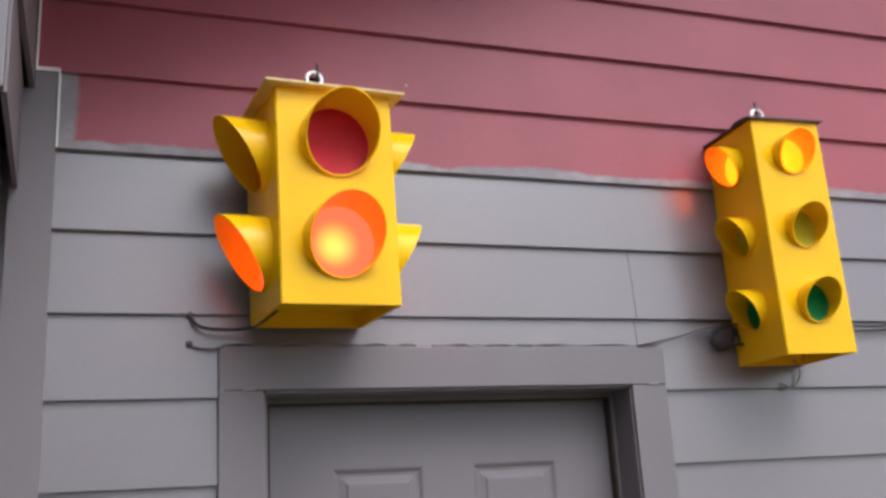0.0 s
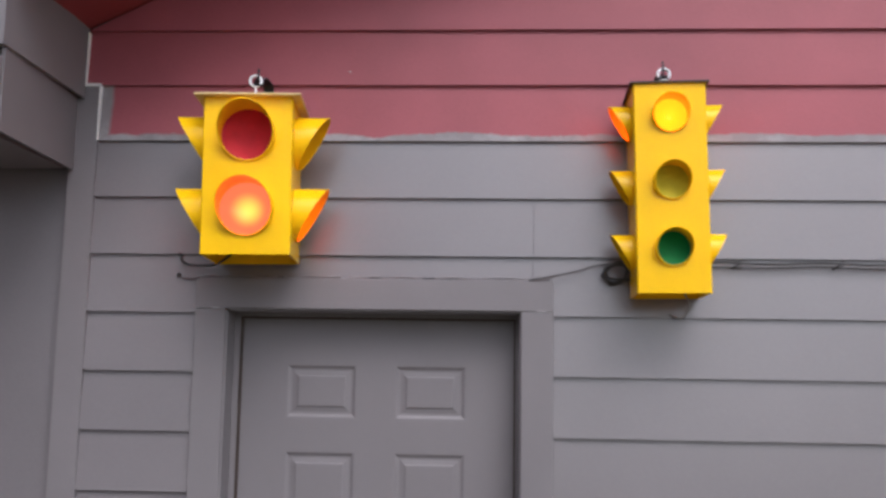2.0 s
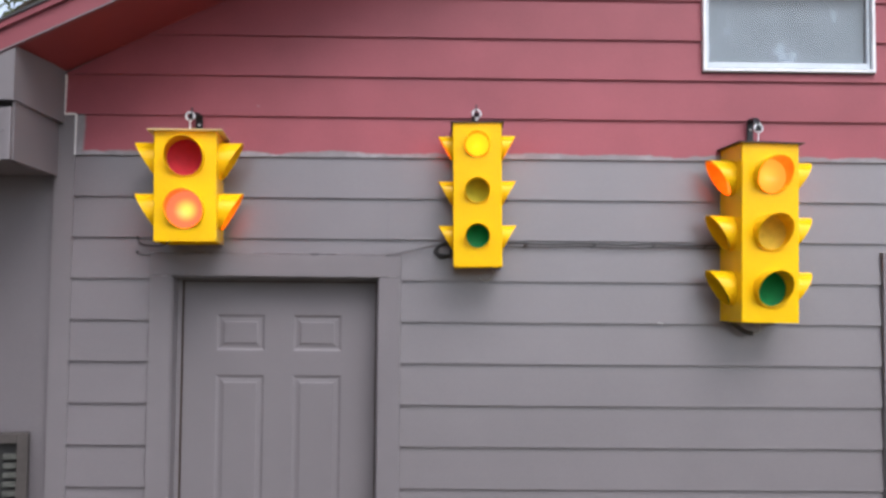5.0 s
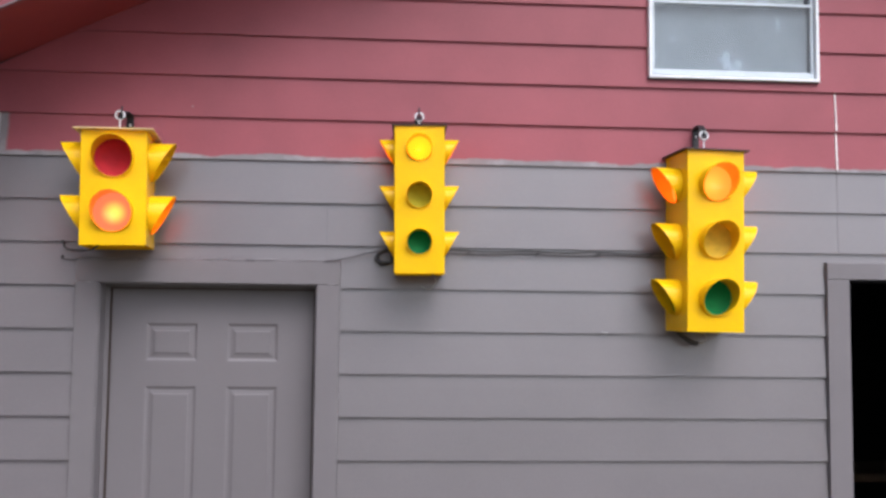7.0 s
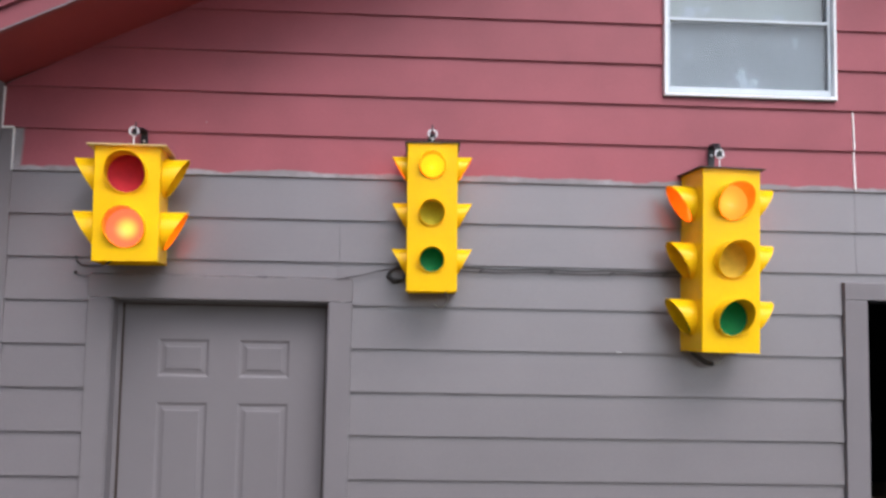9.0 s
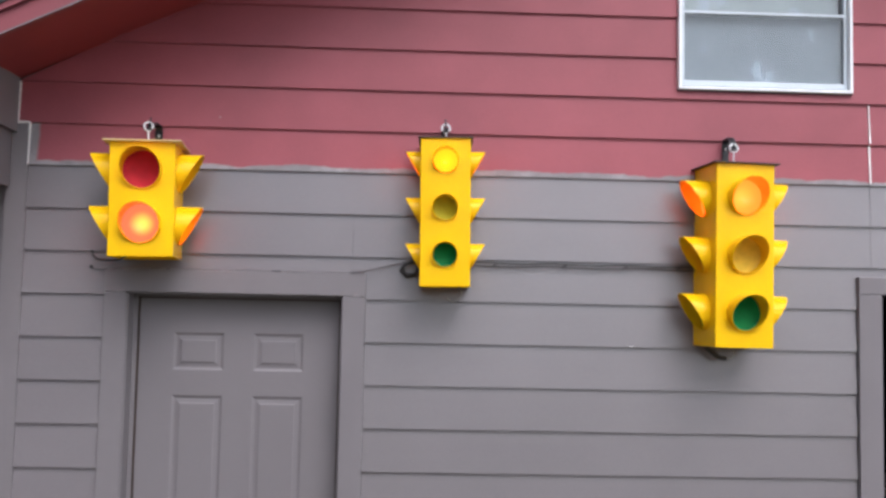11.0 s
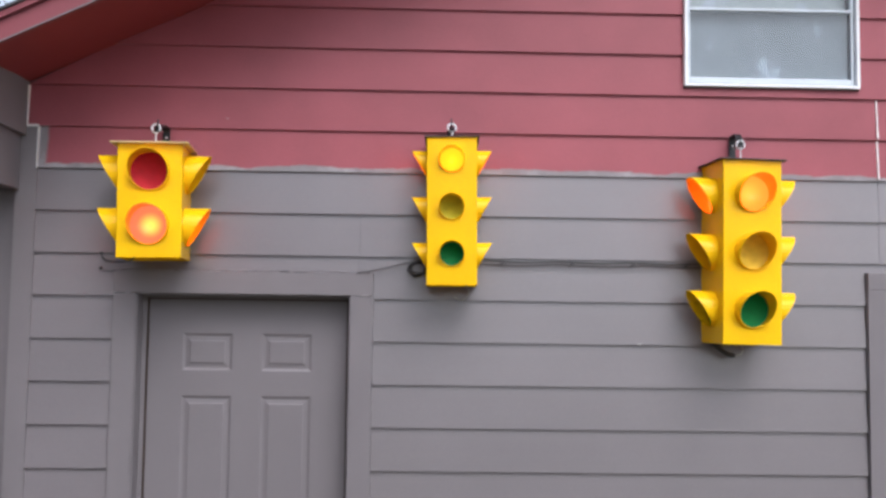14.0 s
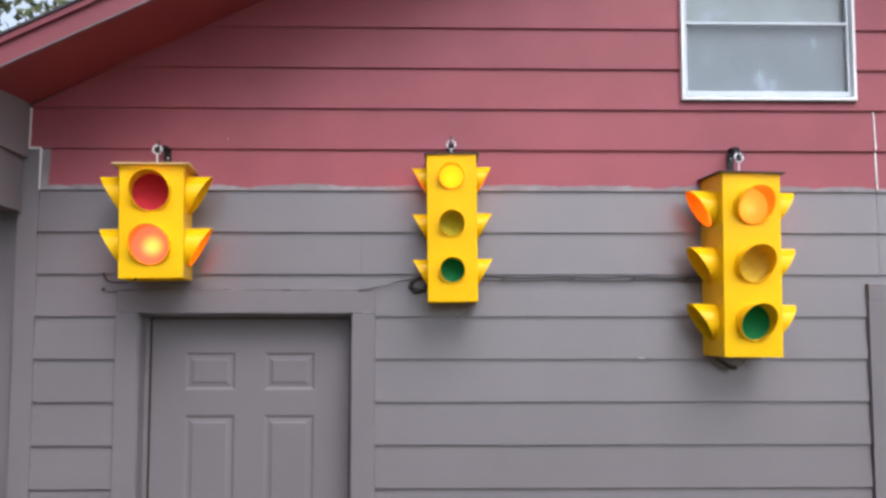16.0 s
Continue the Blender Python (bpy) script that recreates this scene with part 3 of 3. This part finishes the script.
def lens_mesh(radius, depth=0.036, n=32, rings=7):
    """A lamp bowl: its rim just behind the housing's face, its middle deeper."""
    bm = bmesh.new()
    tip = bm.verts.new((0, 0.012 + depth, 0))
    last = None
    for j in range(1, rings + 1):
        r = radius * j / rings
        ring = [bm.verts.new((r * math.cos(2 * math.pi * i / n), 0.012 + depth * (1 - (j / rings) ** 2), r * math.sin(2 * math.pi * i / n))) for i in range(n)]
        for i in range(n):
            bm.faces.new((tip, ring[i], ring[(i + 1) % n]) if last is None else (last[i], ring[i], ring[(i + 1) % n], last[(i + 1) % n]))
        last = ring
    return bm


def eye_bolt(top):
    bm = bmesh.new()
    tube(bm, [(0, 0, -0.01), (0, 0, 0.02), (0, 0, top - 0.016)], 0.0035, 8)
    n = 20
    ring = [(0.0175 * math.sin(2 * math.pi * i / n), 0, top - 0.0175 * math.cos(2 * math.pi * i / n)) for i in range(n + 1)]
    tube(bm, ring, 0.0048, 8)
    bmesh.ops.create_cone(bm, cap_ends=True, segments=6, radius1=0.009, radius2=0.009, depth=0.006, matrix=Matrix.Translation((0, 0, 0.004)))
    return bm


def housing_mesh(w, h, holes, radius):
    """A square box of sheet metal, open below, with round holes in all four sides and narrow rounded corners."""
    bm = bmesh.new()
    b, k, n = 0.003, 0.006, 32
    for s in range(4):
        turn = Matrix.Rotation(s * math.pi / 2, 3, "Z")
        loops = [[(-w + b, 0.0), (w - b, 0.0), (w - b, h), (-w + b, h)]] + [[(radius * math.cos(2 * math.pi * i / n), z + radius * math.sin(2 * math.pi * i / n)) for i in range(n)] for z in holes]
        edges = []
        for loop in loops:
            vs = [bm.verts.new(turn @ Vector((x, -w, z))) for x, z in loop]
            edges += [bm.edges.new((vs[i], vs[(i + 1) % len(vs)])) for i in range(len(vs))]
        bmesh.ops.triangle_fill(bm, use_beauty=True, edges=edges)
        bm.faces.new([bm.verts.new(turn @ Vector(p)) for p in ((w - b, -w, 0), (w, -w + b, 0), (w, -w + b, h), (w - b, -w, h))])
    ring = lambda d, z: [bm.verts.new((x * (w - d), y * (w - d), z)) for x, y in ((-1, -1), (1, -1), (1, 1), (-1, 1))]
    rim, low, up = ring(0.0015, 0.0), ring(k, 0.0), ring(k, 0.035)
    for p, q in ((rim, low), (low, up)):
        for i in range(4):
            bm.faces.new((p[i], p[(i + 1) % 4], q[(i + 1) % 4], q[i]))
    bm.faces.new(up)
    bm.faces.new(ring(0.001, h))
    bmesh.ops.remove_doubles(bm, verts=bm.verts, dist=1e-5)
    return bm


def traffic_light(x, y, yaw, width, z0, z1, radius, shade, lamps, plate_mat, e, eye, lean, label):
    t = thing("traffic_light", (x, y, z0), yaw, label, "traffic light", "traffic lights on the wall")
    t.matrix_world = pose(x, y, z0, 0, lean, yaw)
    h, w = z1 - z0, width / 2
    part("body", housing_mesh(w, h, [z - z0 for z, _ in lamps], radius - 0.0015), yellow_paint, t, "yellow enamelled square housing, open below")
    part("top_plate", box(-w - e, w + e, -w - e, w + e, h + 0.0005, h + 0.0065, 0.0015), plate_mat, t)
    part("eye_bolt", eye_bolt(eye - z1 - 0.0065), zinc, t, "bright zinc eye bolt", Matrix.Translation((0, 0, h + 0.0065)), True)
    first, bowls = None, {}
    for s in range(4):
        turn = Matrix.Rotation(s * math.pi / 2, 4, "Z")
        for z, (mat, word) in lamps:
            m = Matrix.Translation((0, 0, z - z0)) @ turn @ Matrix.Translation((0, -w, 0))
            if first is None:
                visor = first = part("visor", visor_mesh(radius, *shade), yellow_paint, t, m=m, smooth=True)
            else:
                visor = again(first, m)
            if mat.name not in bowls:
                bowls[mat.name] = link_mesh("lens", lens_mesh(radius - 0.0032, 0.036 if "glowing" in word else 0.009), mat, True)
            c = new("lens", bowls[mat.name])
            c.parent = visor
            tagged(c, word)
    return t


OFF_R, OFF_Y, OFF_G = (red_lens, "dark red lens, unlit"), (yellow_lens, "dull yellow lens, unlit"), (green_lens, "dark green lens, unlit")
OFF_O = (olive_lens, "olive yellow lens, unlit")
traffic_light(0.109, -0.160, 5.3, 0.261, 2.190, 2.660, 0.082, (0.102, 0.006), [(2.548, OFF_R), (2.325, (red_lit, "glowing red-orange lens"))], cream_paint, 0.026, 2.749, -1.0, "yellow four-way two-lamp traffic light, lower red lit, hanging above the door")
traffic_light(1.371, -0.121, -1.9, 0.212, 2.096, 2.721, 0.054, (0.066, 0.006), [(2.626, (red_lit_slim, "glowing red lens, bright yellow to look into")), (2.425, OFF_O), (2.228, OFF_G)], dark_plate, 0.010, 2.782, -0.7, "slim yellow four-way three-lamp traffic light, top red lit")
traffic_light(2.615, -0.126, 4.3, 0.255, 1.865, 2.640, 0.078, (0.108, 0.010), [(2.500, (red_lit_large, "glowing orange-red lens")), (2.255, OFF_Y), (2.011, OFF_G)], dark_plate, 0.018, 2.729, 0.5, "large yellow four-way three-lamp traffic light, top red lit")


# ---- wall brackets ----
def strap(path, width, thick):
    """A flat iron strip along a line (y, z), bent as the line bends."""
    bm = bmesh.new()
    rings = []
    for i, (y, z) in enumerate(path):
        a, b = path[max(i - 1, 0)], path[min(i + 1, len(path) - 1)]
        way = Vector((0, b[0] - a[0], b[1] - a[1])).normalized()
        off = Vector((0, -way.z, way.y)) * thick / 2
        rings.append([bm.verts.new(Vector((x, y, z)) + s * off) for x, s in ((-width / 2, -1), (width / 2, -1), (width / 2, 1), (-width / 2, 1))])
    for p, q in zip(rings, rings[1:]):
        for k in range(4):
            bm.faces.new((p[k], p[(k + 1) % 4], q[(k + 1) % 4], q[k]))
    bm.faces.new(rings[0][::-1]), bm.faces.new(rings[-1])
    bmesh.ops.bevel(bm, geom=[e for e in bm.edges if abs(e.verts[0].co.x - e.verts[1].co.x) < 1e-6], offset=0.0008, segments=1, affect="EDGES")
    return bm


def bracket(x, y, z, top, width):
    """A strip screwed to the wall, bent forward over its top and down to an upturned pin that holds the ring."""
    b = thing("wall_bracket", (x, -0.016, z), label="black iron wall bracket with an upturned pin", category="bracket", group="lamp brackets")
    reach = y + 0.016
    arc = [(-0.004 - 0.022 * (1 - math.cos(a)), top - 0.022 + 0.022 * math.sin(a)) for a in (0.0, 0.4, 0.8, 1.2, 1.57)]
    arm = part("arm", strap([(-0.003, -0.075), (-0.003, top - 0.05)] + arc + [(0.65 * reach, top - 0.002), (0.88 * reach, top * 0.6 - 0.004), (reach + 0.004, -0.006), (reach - 0.006, -0.012)], width, 0.005), black_iron, b)
    part("pin", tube(bmesh.new(), [(0, reach + 0.002, -0.012), (0, reach - 0.002, 0.0), (0, reach - 0.003, 0.018), (0, reach, 0.042)], 0.0036), black_iron, b, smooth=True)
    for dz in (-0.055, top - 0.042):
        bm = bmesh.new()
        bmesh.ops.create_uvsphere(bm, u_segments=10, v_segments=6, radius=0.0058)
        part("screw", bm, zinc, arm, "bright screw head", Matrix.Translation((0, -0.006, dz)), True)
    return b


bracket(0.107, -0.160, 2.746, 0.030, 0.032)
bracket(1.361, -0.121, 2.780, 0.012, 0.030)
bracket(2.621, -0.126, 2.731, 0.052, 0.030)


# ---- cables ----
def cable(name, points, radius, mat, label):
    ob = part(name, tube(bmesh.new(), points, radius, 6), mat, smooth=True)
    return tagged(ob, label, "cable")


cable("cable", [(-0.162, -0.012, 2.226), (-0.148, -0.025, 2.198), (-0.11, -0.04, 2.184), (-0.03, -0.05, 2.188), (0.03, -0.06, 2.23)], 0.004, cable_black, "thin dark cable leaving the wall under the two-lamp light")
cable("cable", [(-0.162, -0.012, 2.156), (-0.145, -0.02, 2.146), (-0.115, -0.022, 2.143), (-0.09, -0.028, 2.146)], 0.0025, cable_grey, "thin grey painted cable end beside the door casing")
cable("cable", [(0.955, -0.03, 2.150), (1.02, -0.034, 2.160), (1.10, -0.03, 2.178), (1.16, -0.03, 2.196), (1.25, -0.03, 2.205), (1.30, -0.04, 2.21)], 0.003, cable_grey, "thin grey cable running from the door head")
coil = [(1.225 + (0.036 + 0.008 * math.sin(a * 1.7)) * math.cos(a * 0.7), -0.032 - 0.008 * math.sin(a * 0.31), 2.172 + (0.032 + 0.007 * math.cos(a * 1.3)) * math.sin(a * 0.7)) for a in range(0, 24)]
cable("cable_loop", coil + [(1.28, -0.05, 2.15), (1.34, -0.06, 2.17)], 0.0042, cable_black, "small coil of dark cable against the siding")
upper = [(1.45 + 0.098 * i, -0.026, 2.208 + 0.003 * math.sin(i * 1.9)) for i in range(12)]
lower = [(1.45 + 0.098 * i, -0.026, 2.199 - 0.006 * abs(math.sin(i * 0.78))) for i in range(12)]
cable("cable", upper, 0.0034, cable_black, "dark cable stapled along a lap between two lights")
cable("cable", lower + [(2.56, -0.04, 2.19), (2.60, -0.05, 2.15)], 0.003, cable_black, "slack grey cable under the stapled one")
for x in (1.598, 1.905, 2.174, 2.414):
    s = tagged(part("cable_staple", tube(bmesh.new(), [(x - 0.014, -0.012, 2.192), (x - 0.009, -0.034, 2.199), (x + 0.009, -0.034, 2.208), (x + 0.014, -0.012, 2.216)], 0.003, 6), cable_black), "dark staple holding the cable", "staple", "cable staples")
cable("cable", [(2.52, -0.05, 1.90), (2.52, -0.06, 1.862), (2.545, -0.07, 1.838), (2.575, -0.075, 1.818), (2.605, -0.075, 1.812)], 0.011, cable_black, "thick dark cable bundle hanging below the large light")
cable("cable", [(2.60, -0.08, 1.90), (2.64, -0.075, 1.85), (2.635, -0.08, 1.82), (2.60, -0.078, 1.812)], 0.003, cable_pale, "thin cable hanging below the large light")
cable("cable", [(1.43, -0.04, 2.11), (1.45, -0.03, 2.07), (1.42, -0.026, 2.035), (1.385, -0.026, 2.05)], 0.0022, cable_pale, "thin grey cable loop below the slim light")


# ---- small wear on the front ----
for xa, xb in ((0.448, 0.552), (0.577, 0.732)):
    tagged(part("paint_gap", box(xa, xb, -0.0215, -0.012, DOOR[2] - 0.004 + 0.006, DOOR[2] + 0.0055), black_iron), "thin dark gap over the door's head casing", "gap", kind="structure")
for x, z, w in ((2.203, LAP_Z - LAP + 0.003, 0.012), (0.992, 2.0512, 0.014), (-0.035, 2.0512, 0.013), (-0.093, 2.0512, 0.004)):
    tagged(part("paint_chip", box(x - w, x + w, -0.0305, -0.015, z - 0.0012, z + 0.0012, 0.0004), white_chip), "small white paint chip on the grey front", "paint chip", kind="structure")
for x, z, r in ((0.371, 2.826, 0.004), (1.670, 2.972, 0.005)):
    bm = bmesh.new()
    bmesh.ops.create_cone(bm, cap_ends=True, segments=14, radius1=r, radius2=0.7 * r, depth=0.004, matrix=Matrix.Translation((x, -0.0165, z)) @ Matrix.Rotation(math.pi / 2, 4, "X") @ Matrix.Diagonal((1, 0.7, 1, 1)))
    tagged(part("filled_nail_head", bm, white_chip), "pale filled nail head in the red siding", "nail head", "filled nail heads", kind="structure")
for x, z in ((-0.161, 2.222), (-0.162, 2.156)):
    bm = bmesh.new()
    bmesh.ops.create_cone(bm, cap_ends=True, segments=14, radius1=0.008, radius2=0.006, depth=0.008, matrix=Matrix.Translation((x, -0.016, z)) @ Matrix.Rotation(math.pi / 2, 4, "X"))
    tagged(part("cable_grommet", bm, cable_black), "dark round grommet where a cable leaves the siding", "grommet", "cable grommets")

# ---- framed vent leaning at the far wall ----
vent = thing("framed_screen", (-0.60, -0.07, 0.0), 14, "weathered wood-framed dark screen standing against the grey wall", "screen")
for b in ((-0.045, 0.0, 0.0, 1.352), (-0.70, -0.655, 0.0, 1.352)):
    part("stile", box(b[0], b[1], -0.03, 0.03, b[2], b[3], 0.003), weathered_wood, vent)
part("top_rail", box(-0.6545, -0.0455, -0.03, 0.03, 1.31, 1.352, 0.003), weathered_wood, vent)
part("bottom_rail", box(-0.6545, -0.0455, -0.03, 0.03, 0.0, 0.06, 0.003), weathered_wood, vent)
part("mesh_panel", box(-0.6545, -0.0455, 0.004, 0.012, 0.06, 1.31), dark_mesh, vent)
for i in range(30):
    part("slat", box(-0.10, -0.046, -0.022, 0.003, 0.08 + 0.04 * i, 0.102 + 0.04 * i, 0.002), plant_green, vent)

# ---- ground and trees ----
bm = bmesh.new()
bmesh.ops.create_grid(bm, x_segments=60, y_segments=60, size=600)
for v in bm.verts:
    v.co.z = -0.004 + (0.6 * noise.noise(v.co * 0.01) if v.co.length > 30 else 0.0)
tagged(part("ground", bm, ground_mat), "dark packed soil ground in front of the house", "ground", kind="structure")


def tree(x, y, height, spread, seed, label):
    rng = random.Random(seed)
    t = thing("tree", (x, y, -0.004), label=label, category="tree", group="trees behind the house")
    bm = bmesh.new()
    tips = []
    trunk = [Vector((0.12 * math.sin(i), 0.1 * math.cos(i * 1.3), height * 0.75 * i / 5)) for i in range(6)]
    for a, b, r in zip(trunk, trunk[1:], (0.22, 0.19, 0.16, 0.12, 0.08)):
        tube(bm, [a, b], r, 8)
    for i in range(16):
        base = trunk[2 + i % 4]
        way = Vector((math.cos(i * 2.4), math.sin(i * 2.4), 0.35 + 0.4 * rng.random()))
        end = base + way * spread * (0.6 + 0.5 * rng.random())
        tube(bm, [base, base + (end - base) * 0.5 + Vector((0, 0, 0.2)), end], 0.04, 6)
        tips += [end, base + (end - base) * 0.6, base + (end - base) * 0.8 + Vector((0, 0, 0.4))]
    part("trunk", bm, bark, t, "brown tapered trunk with limbs", smooth=True)
    verts, faces = [], []
    for tip in tips:
        for j in range(110):
            p = tip + Vector((rng.gauss(0, 0.55), rng.gauss(0, 0.55), rng.gauss(0, 0.42)))
            q = Euler((rng.uniform(0, 6.3), rng.uniform(0, 6.3), rng.uniform(0, 6.3))).to_matrix()
            s = rng.uniform(0.05, 0.1)
            k = len(verts)
            verts += [p + q @ Vector(c) * s for c in ((-1, 0, 0), (0, -0.45, 0.1), (1, 0, 0), (0, 0.45, 0.1))]
            faces.append((k, k + 1, k + 2, k + 3))
    me = bpy.data.meshes.new("crown")
    me.from_pydata(verts, [], faces)
    me.materials.append(leaf_mat)
    c = new("crown", me)
    c.parent = t
    return t


tree(-5.2, 7.5, 9.5, 2.6, 3, "leafy broad tree behind the house")
# unseen tree line behind the camera, added to dim reflections and low skylight
yard = tree(-8.5, -30.0, 5.2, 2.3, 8, "unseen leafy tree added to darken what the wall reflects")
yard["group"] = "trees across the yard"
# larger copies to the left, where the sheen is to be darker
for x, y, r, size in ((-14.0, -29.0, 70, 1.9), (-3.0, -32.0, 130, 2.0), (3.0, -29.5, 200, 1.0), (8.5, -31.0, 290, 1.0), (14.0, -28.0, 20, 1.0), (20.0, -30.0, 100, 1.0), (-20.0, -27.0, 250, 2.0), (-8.0, -33.0, 30, 2.2)):
    copy_thing(yard, pose(x, y, -0.004, 0, 0, r) @ Matrix.Scale(size, 4))
tree(-8.4, 5.8, 10.5, 2.9, 5, "tall leafy tree behind the house")
